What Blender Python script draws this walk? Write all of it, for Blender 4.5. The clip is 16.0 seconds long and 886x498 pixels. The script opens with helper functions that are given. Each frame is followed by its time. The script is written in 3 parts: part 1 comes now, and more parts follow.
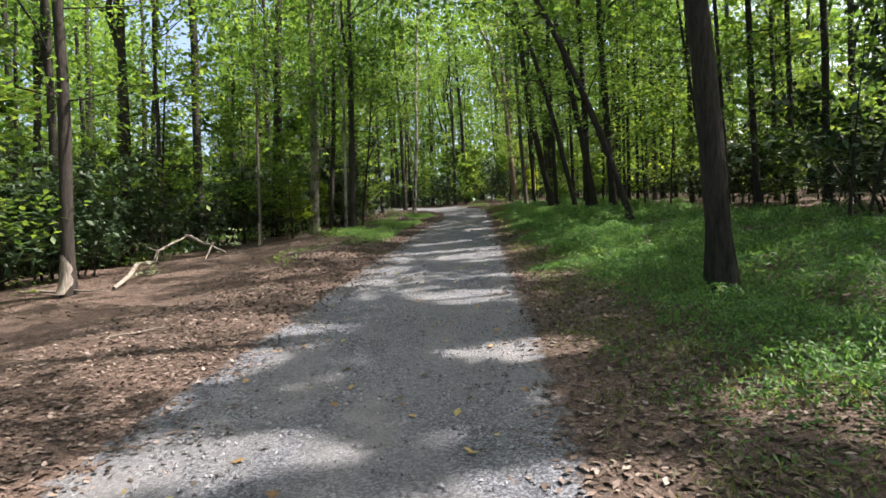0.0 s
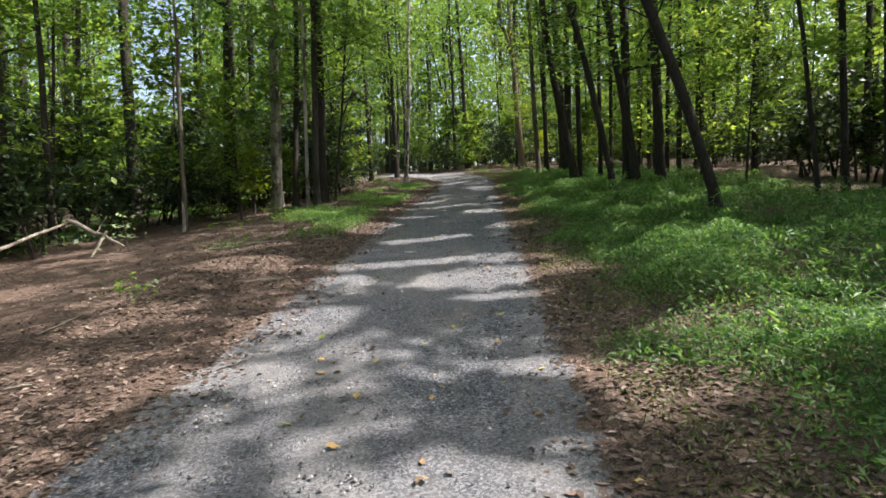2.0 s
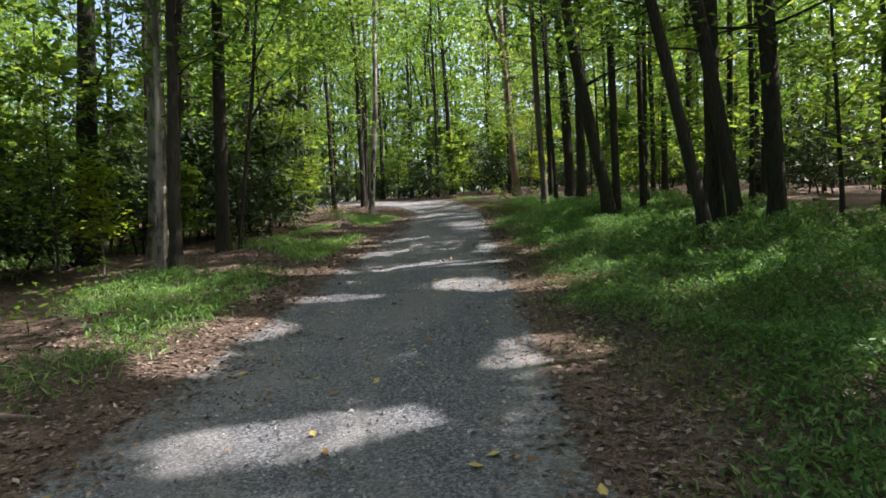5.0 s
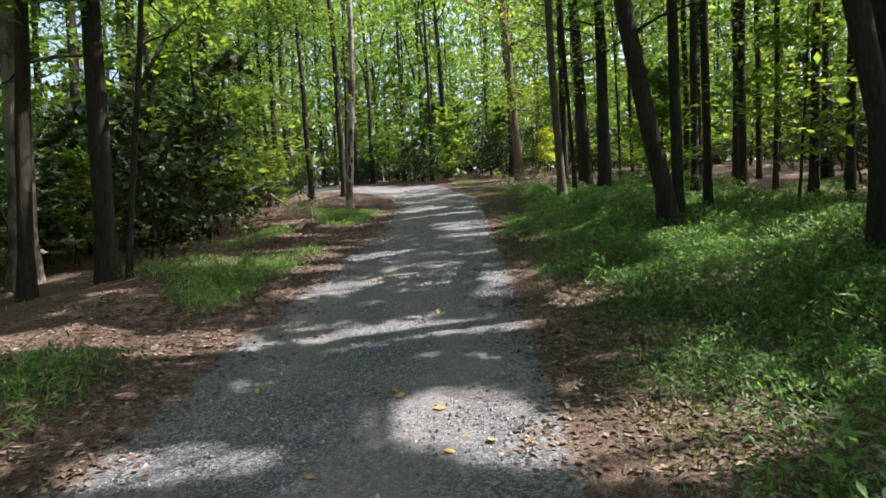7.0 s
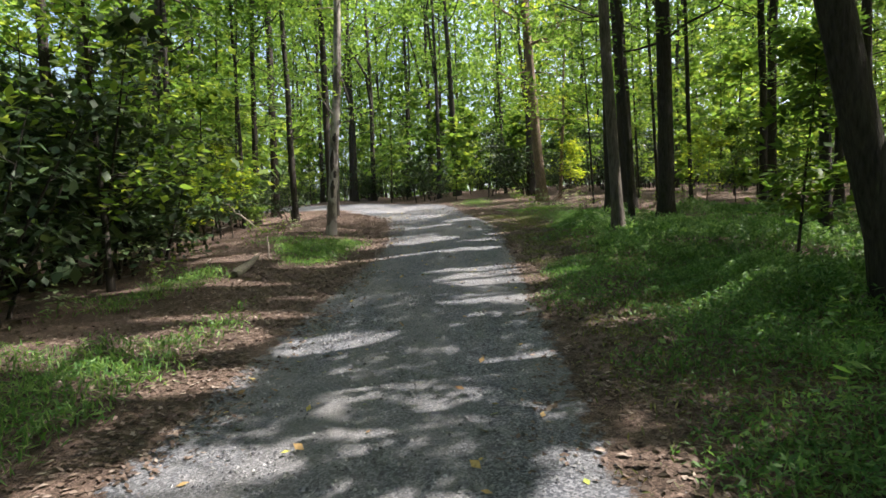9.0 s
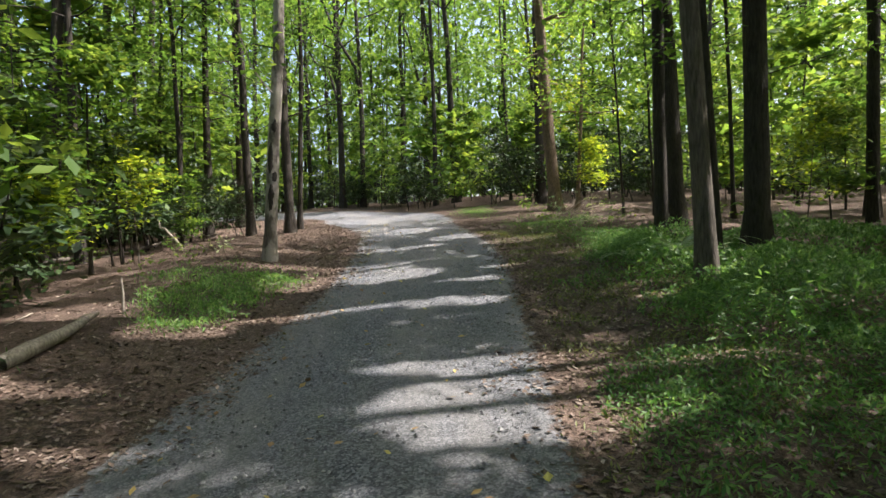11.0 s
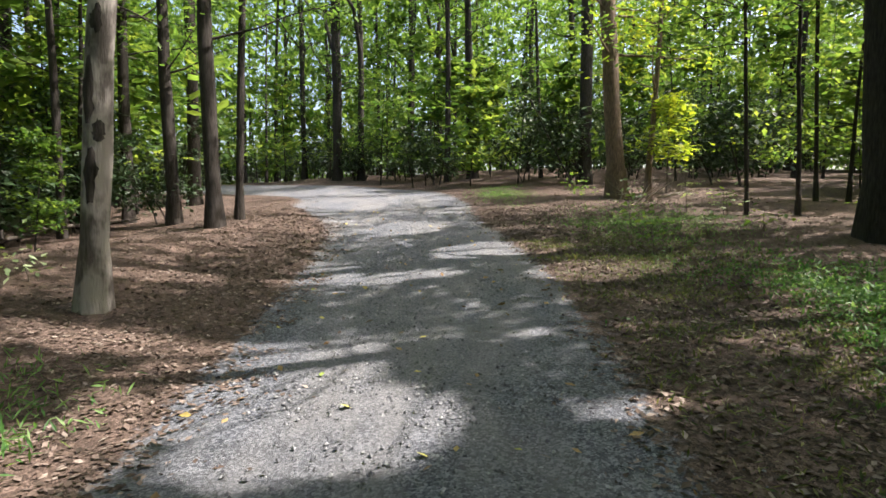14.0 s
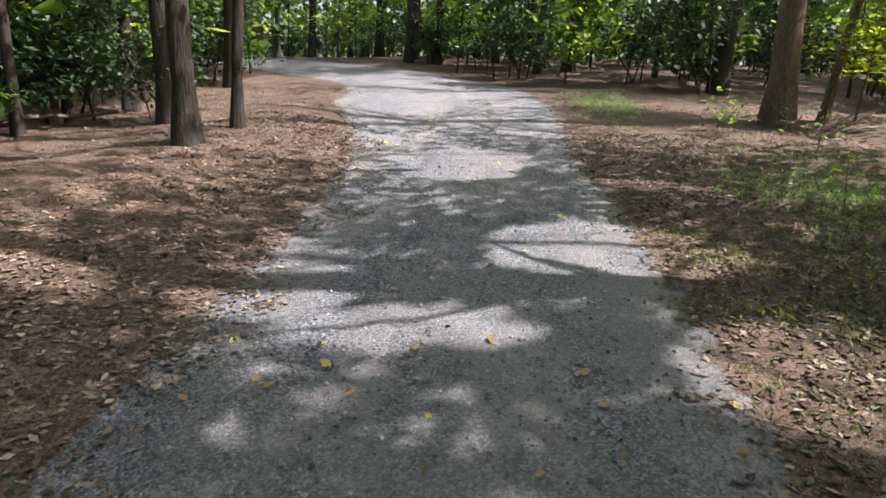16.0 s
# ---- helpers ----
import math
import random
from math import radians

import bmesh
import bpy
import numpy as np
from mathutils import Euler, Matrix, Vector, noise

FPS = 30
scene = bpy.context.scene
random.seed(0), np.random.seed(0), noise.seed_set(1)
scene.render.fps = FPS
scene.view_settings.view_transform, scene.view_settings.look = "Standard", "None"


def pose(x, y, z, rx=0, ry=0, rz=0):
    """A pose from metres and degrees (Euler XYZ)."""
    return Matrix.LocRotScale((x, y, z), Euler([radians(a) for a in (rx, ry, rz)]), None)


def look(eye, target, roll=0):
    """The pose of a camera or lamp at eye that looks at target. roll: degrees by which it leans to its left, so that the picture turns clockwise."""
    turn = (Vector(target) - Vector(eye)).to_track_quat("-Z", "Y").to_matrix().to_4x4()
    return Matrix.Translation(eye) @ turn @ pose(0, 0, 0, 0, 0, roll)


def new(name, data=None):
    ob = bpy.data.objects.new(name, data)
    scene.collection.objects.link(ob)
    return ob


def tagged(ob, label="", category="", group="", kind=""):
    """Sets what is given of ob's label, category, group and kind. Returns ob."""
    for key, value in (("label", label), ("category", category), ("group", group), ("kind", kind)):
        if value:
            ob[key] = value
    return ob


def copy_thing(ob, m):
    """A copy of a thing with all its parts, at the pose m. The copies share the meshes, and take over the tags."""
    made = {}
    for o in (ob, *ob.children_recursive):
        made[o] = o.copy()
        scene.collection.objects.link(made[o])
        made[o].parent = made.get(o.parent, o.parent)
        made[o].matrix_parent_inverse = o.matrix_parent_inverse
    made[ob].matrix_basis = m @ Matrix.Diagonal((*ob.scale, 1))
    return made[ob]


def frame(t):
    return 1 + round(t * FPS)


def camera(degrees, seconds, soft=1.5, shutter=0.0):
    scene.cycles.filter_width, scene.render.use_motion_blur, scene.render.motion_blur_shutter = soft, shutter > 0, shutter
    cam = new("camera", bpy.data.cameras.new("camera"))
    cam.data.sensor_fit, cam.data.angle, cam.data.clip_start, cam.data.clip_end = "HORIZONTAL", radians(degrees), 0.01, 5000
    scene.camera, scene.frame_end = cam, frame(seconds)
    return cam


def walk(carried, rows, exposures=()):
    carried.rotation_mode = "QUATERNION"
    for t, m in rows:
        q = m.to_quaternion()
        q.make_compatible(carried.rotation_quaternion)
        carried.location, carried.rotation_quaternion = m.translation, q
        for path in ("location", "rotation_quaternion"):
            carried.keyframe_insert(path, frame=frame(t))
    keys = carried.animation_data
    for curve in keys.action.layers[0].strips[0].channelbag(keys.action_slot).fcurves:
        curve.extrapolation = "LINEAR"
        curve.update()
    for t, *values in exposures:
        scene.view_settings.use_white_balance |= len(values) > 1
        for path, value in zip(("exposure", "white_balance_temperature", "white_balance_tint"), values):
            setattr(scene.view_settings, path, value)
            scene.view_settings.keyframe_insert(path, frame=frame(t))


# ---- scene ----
cam = camera(75.5, 16.0, soft=1.6)
PATH = [
    (0, (-0.265, -2.209, 1.085), (-0.230, -0.209, 1.093), -1.80),
    (0.5, (-0.181, -0.866, 1.273), (-0.174, 1.134, 1.252), -1.80),
    (1, (-0.174, 0.335, 1.496), (-0.155, 2.334, 1.443), -1.40),
    (1.5, (-0.044, 1.587, 1.578), (-0.028, 3.585, 1.490), -1.40),
    (2, (0.073, 2.765, 1.722), (0.102, 4.761, 1.602), -1.50),
    (2.5, (0.128, 3.972, 1.813), (0.175, 5.968, 1.698), -1.60),
    (3, (0.217, 5.144, 1.973), (0.279, 7.141, 1.888), -1.70),
    (3.5, (0.355, 6.233, 2.019), (0.433, 8.232, 2.011), -1.60),
    (4, (0.446, 7.412, 2.183), (0.517, 9.410, 2.222), -1.50),
    (4.5, (0.553, 8.564, 2.267), (0.627, 10.563, 2.274), -1.50),
    (7, (0.998, 13.548, 2.961), (1.081, 15.544, 2.855), -2.20),
    (7.5, (1.064, 14.655, 3.077), (1.143, 16.652, 3.001), -2.10),
    (8, (1.069, 15.724, 3.151), (1.135, 17.723, 3.115), -1.70),
    (10.5, (1.672, 21.349, 3.761), (1.725, 23.347, 3.685), -1.10),
    (11, (1.795, 22.407, 3.827), (1.839, 24.406, 3.792), -1.10),
    (11.5, (1.839, 23.453, 3.941), (1.891, 25.452, 3.904), -1.00),
    (12, (1.854, 24.475, 4.039), (1.927, 26.473, 3.978), -0.80),
    (12.5, (1.906, 25.473, 4.129), (1.988, 27.469, 4.032), -0.80),
    (13, (1.913, 26.485, 4.240), (1.985, 28.481, 4.133), -0.40),
    (13.5, (1.861, 27.486, 4.292), (1.937, 29.481, 4.175), -0.20),
    (14, (1.866, 28.456, 4.420), (1.875, 30.451, 4.285), 0.50),
    (14.5, (2.101, 29.189, 4.645), (1.828, 31.113, 4.172), 4.10),
    (15, (2.106, 30.069, 4.799), (1.752, 31.942, 4.191), 6.00),
    (15.5, (2.075, 30.924, 4.910), (1.649, 32.757, 4.234), 7.70),
    (16, (1.936, 31.999, 4.991), (1.703, 33.909, 4.449), 4.60),
]
walk(cam, [(t, look(eye, target, roll)) for t, eye, target, roll in PATH], [(0.0, 1.4, 6500, 14), (4.5, 1.36, 6500, 14), (7.0, 1.5, 6500, 13), (14.0, 1.5, 6450, 14), (14.6, 1.55, 6350, 17), (16.0, 1.55, 6350, 17)])

# ---- sky, sun, exposure ----
SUN_AZ, SUN_EL = radians(4.0), radians(54.0)   # direction to the sun: azimuth from +x towards +y
world = bpy.data.worlds.new("sky")
scene.world = world
world.use_nodes = True
wt = world.node_tree
sky = wt.nodes.new("ShaderNodeTexSky")
sky.sky_type, sky.sun_disc = "NISHITA", False
sky.sun_elevation, sky.sun_rotation = SUN_EL, math.pi / 2 - SUN_AZ
sky.dust_density, sky.ozone_density = 5.0, 1.0
wt.links.new(sky.outputs[0], wt.nodes["Background"].inputs[0])
wt.nodes["Background"].inputs[1].default_value = 0.15
sun = new("sun", bpy.data.lights.new("sun", "SUN"))
sun.data.energy, sun.data.angle, sun.data.color = 5.0, radians(0.53), (1.0, 0.95, 0.86)
SUN_DIR = Vector((math.cos(SUN_EL) * math.cos(SUN_AZ), math.cos(SUN_EL) * math.sin(SUN_AZ), math.sin(SUN_EL)))
sun.matrix_world = look(SUN_DIR * 60, (0, 0, 0))

# ---- materials ----
rng = np.random.default_rng(7)


def material(name, rough=0.8):
    m = bpy.data.materials.new(name)
    m.use_nodes = True
    b = m.node_tree.nodes["Principled BSDF"]
    b.inputs["Roughness"].default_value = rough
    b.inputs["Specular IOR Level"].default_value = 0.3
    return m, m.node_tree, b


def node(tree, kind, **values):
    n = tree.nodes.new(kind)
    for key, value in values.items():
        n.inputs[key.replace("_", " ")].default_value = value
    return n


def ramp(tree, source, *stops):
    n = tree.nodes.new("ShaderNodeValToRGB")
    e = n.color_ramp.elements
    while len(e) < len(stops):
        e.new(0.5)
    for k, (at, colour) in enumerate(stops):
        e[k].position, e[k].color = at, (*colour, 1)
    tree.links.new(source, n.inputs[0])
    return n


def mixed(tree, factor, a, b, mode="MIX"):
    n = tree.nodes.new("ShaderNodeMix")
    n.data_type, n.blend_type = "RGBA", mode
    for value, slot in ((factor, 0), (a, 6), (b, 7)):
        if isinstance(value, (int, float)):
            n.inputs[slot].default_value = value
        elif isinstance(value, tuple):
            n.inputs[slot].default_value = (*value, 1)
        else:
            tree.links.new(value, n.inputs[slot])
    return n.outputs[2]


def bumped(tree, bsdf, height, strength, distance):
    n = node(tree, "ShaderNodeBump", Strength=strength, Distance=distance)
    tree.links.new(height, n.inputs["Height"])
    tree.links.new(n.outputs[0], bsdf.inputs["Normal"])


def position(tree, scale):
    """Object-space coordinates, scaled by axis."""
    c = tree.nodes.new("ShaderNodeTexCoord")
    m = tree.nodes.new("ShaderNodeMapping")
    m.inputs["Scale"].default_value = scale
    tree.links.new(c.outputs["Object"], m.inputs[0])
    return m.outputs[0]


def noise_at(tree, where, scale, detail=5.0, rough=0.6):
    n = node(tree, "ShaderNodeTexNoise", Scale=scale, Detail=detail, Roughness=rough)
    tree.links.new(where, n.inputs["Vector"])
    return n.outputs["Fac"]


def leaf_material(name, dark, mid, light, thin=0.45, rough=0.5):
    m, tree, b = material(name, rough)
    b.inputs["Specular IOR Level"].default_value = 0.35
    g = tree.nodes.new("ShaderNodeNewGeometry")
    c = ramp(tree, g.outputs["Random Per Island"], (0.0, dark), (0.5, mid), (1.0, light))
    o = tree.nodes.new("ShaderNodeObjectInfo")
    tone = ramp(tree, o.outputs["Random"], (0.0, (0.75, 0.8, 0.75)), (1.0, (1.2, 1.12, 1.0)))
    colour = mixed(tree, 1.0, c.outputs[0], tone.outputs[0], "MULTIPLY")
    tree.links.new(colour, b.inputs["Base Color"])
    t = tree.nodes.new("ShaderNodeBsdfTranslucent")
    glow = mixed(tree, 1.0, colour, (1.8, 1.6, 0.95), "MULTIPLY")
    tree.links.new(glow, t.inputs[0])
    s = tree.nodes.new("ShaderNodeMixShader")
    s.inputs[0].default_value = thin
    tree.links.new(b.outputs[0], s.inputs[1])
    tree.links.new(t.outputs[0], s.inputs[2])
    tree.links.new(s.outputs[0], tree.nodes["Material Output"].inputs[0])
    return m


def bark_material(name, dark, light, patches=None, cover=0.5):
    m, tree, b = material(name, 0.9)
    where = position(tree, (1, 1, 0.16))
    ridges = noise_at(tree, where, 38.0, 6, 0.65)
    blotch = noise_at(tree, position(tree, (1, 1, 0.5)), 3.5, 4, 0.6)
    c = ramp(tree, ridges, (0.32, dark), (0.68, light)).outputs[0]
    if patches:
        f = ramp(tree, blotch, (cover - 0.06, (0, 0, 0)), (cover + 0.06, (1, 1, 1)))
        c = mixed(tree, f.outputs[0], c, patches)
    tone = ramp(tree, blotch, (0.3, (0.7, 0.7, 0.7)), (0.7, (1.15, 1.12, 1.1)))
    c = mixed(tree, 1.0, c, tone.outputs[0], "MULTIPLY")
    tree.links.new(c, b.inputs["Base Color"])
    bumped(tree, b, ridges, 0.9, 0.03)
    return m


def floor_material():
    """Leaf litter and crushed gravel, which give way to one another where the attribute "gravel" falls off."""
    m, tree, b = material("forest_floor_and_gravel", 0.93)
    where = position(tree, (1, 1, 1))
    # litter: mottled rotting leaves
    v = node(tree, "ShaderNodeTexVoronoi", Scale=48.0, Randomness=1.0)
    bend = tree.nodes.new("ShaderNodeTexNoise")
    bend.inputs["Scale"].default_value, bend.inputs["Detail"].default_value = 22.0, 4.0
    tree.links.new(where, bend.inputs["Vector"])
    tree.links.new(mixed(tree, 0.22, where, bend.outputs["Color"]), v.inputs["Vector"])
    h = tree.nodes.new("ShaderNodeSeparateColor")
    tree.links.new(v.outputs["Color"], h.inputs[0])
    grain = noise_at(tree, where, 55.0, 8, 0.75)
    leaf = mixed(tree, 0.55, h.outputs[0], grain)
    litter = ramp(tree, leaf, (0.25, (0.03, 0.022, 0.017)), (0.45, (0.078, 0.054, 0.043)), (0.6, (0.132, 0.095, 0.078)), (0.8, (0.24, 0.182, 0.155)))
    big = noise_at(tree, where, 0.8, 6, 0.65)
    tone = ramp(tree, big, (0.3, (0.6, 0.57, 0.54)), (0.7, (1.2, 1.12, 1.08)))
    litter = mixed(tree, 1.0, litter.outputs[0], tone.outputs[0], "MULTIPLY")
    # gravel: two sizes of broken stone and dust
    s = node(tree, "ShaderNodeTexVoronoi", Scale=85.0, Randomness=1.0)
    tree.links.new(mixed(tree, 0.03, where, bend.outputs["Color"]), s.inputs["Vector"])
    k = tree.nodes.new("ShaderNodeSeparateColor")
    tree.links.new(s.outputs["Color"], k.inputs[0])
    fine = noise_at(tree, where, 130.0, 6, 0.8)
    chips = mixed(tree, 0.5, k.outputs[0], fine)
    stone = ramp(tree, chips, (0.22, (0.04, 0.043, 0.053)), (0.5, (0.105, 0.109, 0.126)), (0.8, (0.27, 0.272, 0.295)))
    worn = noise_at(tree, position(tree, (1, 0.3, 1)), 1.3, 6, 0.6)
    dust = ramp(tree, worn, (0.42, (0, 0, 0)), (0.7, (0.75, 0.75, 0.75)))
    dusty = mixed(tree, 1.0, ramp(tree, fine, (0.3, (0.15, 0.142, 0.138)), (0.7, (0.27, 0.255, 0.25))).outputs[0], (1, 1, 1), "MULTIPLY")
    gravel = mixed(tree, dust.outputs[0], stone.outputs[0], dusty)
    # where one gives way to the other
    at = tree.nodes.new("ShaderNodeAttribute")
    at.attribute_name = "gravel"
    torn = noise_at(tree, where, 7.0, 8, 0.75)
    add = tree.nodes.new("ShaderNodeMath")
    add.operation = "MULTIPLY_ADD"
    tree.links.new(torn, add.inputs[0])
    add.inputs[1].default_value = 1.1
    tree.links.new(at.outputs["Fac"], add.inputs[2])
    cut = ramp(tree, add.outputs[0], (0.88, (0, 0, 0)), (1.24, (1, 1, 1)))
    tree.links.new(mixed(tree, cut.outputs[0], litter, gravel), b.inputs["Base Color"])
    height = mixed(tree, cut.outputs[0], leaf, chips)
    bumped(tree, b, height, 0.8, 0.02)
    return m


def island_material(name, rough, *stops):
    m, tree, b = material(name, rough)
    g = tree.nodes.new("ShaderNodeNewGeometry")
    c = ramp(tree, g.outputs["Random Per Island"], *stops).outputs[0]
    n = noise_at(tree, position(tree, (1, 1, 1)), 60.0, 4)
    tone = ramp(tree, n, (0.3, (0.7, 0.7, 0.7)), (0.7, (1.2, 1.2, 1.2)))
    tree.links.new(mixed(tree, 1.0, c, tone.outputs[0], "MULTIPLY"), b.inputs["Base Color"])
    return m


BARK_DARK = bark_material("furrowed_dark_bark", (0.016, 0.013, 0.011), (0.062, 0.052, 0.045))
BARK_GREY = bark_material("grey_brown_bark", (0.05, 0.042, 0.036), (0.17, 0.145, 0.125))
BARK_PALE = bark_material("pale_peeling_bark", (0.07, 0.06, 0.05), (0.18, 0.155, 0.14), (0.33, 0.3, 0.275), 0.47)
BARK_TAN = bark_material("tan_bark", (0.08, 0.058, 0.044), (0.24, 0.175, 0.132))
DEADWOOD = bark_material("weathered_dead_wood", (0.16, 0.135, 0.115), (0.42, 0.37, 0.32))
LEAF_CANOPY = leaf_material("canopy_leaf", (0.045, 0.105, 0.027), (0.085, 0.17, 0.04), (0.15, 0.25, 0.06), 0.6)
LEAF_MAPLE = leaf_material("maple_leaf", (0.05, 0.11, 0.028), (0.095, 0.18, 0.042), (0.19, 0.27, 0.06), 0.58)
LEAF_BRIGHT = leaf_material("bright_young_leaf", (0.12, 0.2, 0.02), (0.2, 0.3, 0.03), (0.34, 0.4, 0.05), 0.5)
LEAF_HOLLY = leaf_material("dark_glossy_evergreen_leaf", (0.018, 0.04, 0.018), (0.03, 0.06, 0.024), (0.055, 0.09, 0.04), 0.15, 0.5)
LEAF_GRASS = leaf_material("stiltgrass_blade", (0.04, 0.11, 0.03), (0.08, 0.185, 0.052), (0.2, 0.33, 0.125), 0.45)
LEAF_OLIVE = leaf_material("olive_verge_grass", (0.05, 0.075, 0.025), (0.1, 0.13, 0.045), (0.2, 0.21, 0.09), 0.35)
LEAF_FERN = leaf_material("silvery_fern_frond", (0.16, 0.24, 0.13), (0.24, 0.33, 0.2), (0.34, 0.42, 0.28), 0.3)
FLOOR = floor_material()
STONE = island_material("grey_crushed_stone", 0.85, (0.0, (0.06, 0.06, 0.068)), (0.6, (0.18, 0.178, 0.19)), (1.0, (0.36, 0.355, 0.36)))
DRY_LEAF = island_material("dry_fallen_leaf", 0.8, (0.0, (0.04, 0.028, 0.02)), (0.5, (0.115, 0.078, 0.06)), (0.85, (0.2, 0.148, 0.122)), (1.0, (0.31, 0.25, 0.21)))
ROAD_LEAF = island_material("yellow_brown_fallen_leaf", 0.7, (0.0, (0.17, 0.09, 0.04)), (0.6, (0.36, 0.24, 0.1)), (0.85, (0.45, 0.36, 0.1)), (1.0, (0.22, 0.3, 0.06)))

# ---- mesh helpers ----


def mesh_of(name, verts, faces, mat, smooth=False):
    """A mesh from arrays; faces all of one corner count."""
    me = bpy.data.meshes.new(name)
    verts, faces = np.asarray(verts, np.float32), np.asarray(faces, np.int32)
    n, k = faces.shape
    me.vertices.add(len(verts))
    me.vertices.foreach_set("co", verts.ravel())
    me.loops.add(n * k)
    me.loops.foreach_set("vertex_index", faces.ravel())
    me.polygons.add(n)
    me.polygons.foreach_set("loop_start", np.arange(0, n * k, k, dtype=np.int32))
    me.polygons.foreach_set("use_smooth", np.full(n, smooth))
    me.materials.append(mat)
    me.update(calc_edges=True)
    return me


def joined(pieces):
    """Vertices and faces of several (verts, faces) as one."""
    vs, fs, at = [], [], 0
    for v, f in pieces:
        vs.append(v)
        fs.append(np.asarray(f) + at)
        at += len(v)
    return np.concatenate(vs), np.concatenate(fs)


def part(name, me, parent, label=""):
    ob = new(name, me)
    ob.parent = parent
    if label:
        ob["label"] = label
    return ob


def thing(name, m, label, category, group="", kind=""):
    ob = new(name)
    ob.matrix_basis = m
    return tagged(ob, label, category, group, kind)


def tube(points, radii, sides=8, lobes=None, rough=0.0, seed=0):
    """A tapered tube along points, closed at its tip."""
    p, r = np.asarray(points, float), np.asarray(radii, float)
    d = np.gradient(p, axis=0)
    d /= np.linalg.norm(d, axis=1)[:, None] + 1e-9
    ref = np.where(np.abs(d[:, 2:3]) < 0.9, [[0, 0, 1.0]], [[1.0, 0, 0]])
    a = np.cross(d, ref)
    a /= np.linalg.norm(a, axis=1)[:, None] + 1e-9
    b = np.cross(d, a)
    ang = np.linspace(0, 2 * np.pi, sides, endpoint=False)
    rad = r[:, None] * np.ones(sides)
    if lobes is not None:
        rad = rad * lobes(np.arange(len(p)), ang)
    if rough:
        rad = rad * (1 + rough * np.random.default_rng(seed).normal(size=rad.shape))
    v = p[:, None] + rad[..., None] * (np.cos(ang)[None, :, None] * a[:, None] + np.sin(ang)[None, :, None] * b[:, None])
    n = len(p)
    i, j = np.meshgrid(np.arange(n - 1), np.arange(sides), indexing="ij")
    k = (j + 1) % sides
    f = np.stack([i * sides + j, i * sides + k, (i + 1) * sides + k, (i + 1) * sides + j], -1).reshape(-1, 4)
    return v.reshape(-1, 3), f


def leaf_quads(centres, size, g, flat=0.6, slim=0.5, aim=None):
    """Pointed leaves, each a kinked quad: base, side, tip, side."""
    n = len(centres)
    yaw, pitch = g.uniform(0, 2 * np.pi, n), g.normal(-0.15, flat, n)
    roll = g.normal(0, flat, n)
    l = size * g.uniform(0.6, 1.3, n)
    if aim is not None:
        pitch = g.normal(aim, flat, n)
    d = np.stack([np.cos(yaw) * np.cos(pitch), np.sin(yaw) * np.cos(pitch), np.sin(pitch)], -1)
    side = np.stack([-np.sin(yaw), np.cos(yaw), 0 * yaw], -1)
    up = np.cross(d, side)
    s = side * np.cos(roll)[:, None] + up * np.sin(roll)[:, None]
    w = (l * slim)[:, None]
    l = l[:, None]
    drop = np.array([0, 0, -0.12]) * l
    v = np.stack([centres - d * l, centres + s * w, centres + d * l + drop, centres - s * w], 1).reshape(-1, 3)
    return v, np.arange(4 * n).reshape(n, 4)


def smoothstep(a, b, x):
    t = np.clip((x - a) / (b - a), 0, 1)
    return t * t * (3 - 2 * t)


WAVES = [(rng.uniform(-1, 1, 2), rng.uniform(0, 6.28)) for _ in range(14)]


def waves(x, y, size):
    """A smooth random field of about -1 to 1 with hills of that size in metres."""
    s = 0
    for k, (d, phase) in enumerate(WAVES):
        s = s + np.sin((x * d[0] + y * d[1]) * (1 + 0.25 * k) * 5.0 / size / (1 + 0.12 * k) + phase)
    return s / 4.2


# ---- the lie of the land ----


def road_x(y):
    """The road's middle line: it drifts to the right, then bends away to the left."""
    y = np.asarray(y, float)
    x = -0.85 + 0.083 * y - 0.0105 * np.clip(y - 29, 0, 16) ** 2
    return x - 0.05 * np.clip(y - 44, 0, 9) ** 2 - 1.0 * np.clip(y - 53, 0, None)


def road_half(y):
    y = np.asarray(y, float)
    return 1.2 + 0.15 * smoothstep(29, 35, y) + 0.85 * smoothstep(39, 46, y)


def off_road(x, y):
    """Distance sideways from the road's middle, square to its line."""
    slope = (road_x(y + 0.5) - road_x(y - 0.5))
    return (x - road_x(y)) / np.sqrt(1 + slope ** 2)


def ground_z(x, y):
    x, y = np.asarray(x, float), np.asarray(y, float)
    yy = np.where(y < 58, y, 58 + 20 * np.tanh((y - 58) / 20))
    yy = np.where(yy > -12, yy, -12 + 6 * np.tanh((yy + 12) / 6))
    right = 0.0888 * 8 * np.tanh(x / 8)
    low = np.clip(-x - 3, 0, 22)
    left = 0.02 * np.maximum(x, -25) - 0.05 * low
    z = 0.1008 * yy - 0.03 + np.where(x > 0, right, left)
    z = z + 0.3 * np.exp(-((x + 2.6) / 1.6) ** 2 - ((y - 37) / 7) ** 2) + 0.14 * np.exp(-((x + 3.2) / 2) ** 2 - ((y - 18) / 5) ** 2)
    away = smoothstep(1.8, 4.2, np.abs(off_road(x, y)))
    return z + away * (0.06 * waves(x, y, 4.0) + 0.025 * waves(x + 40, y, 1.3))


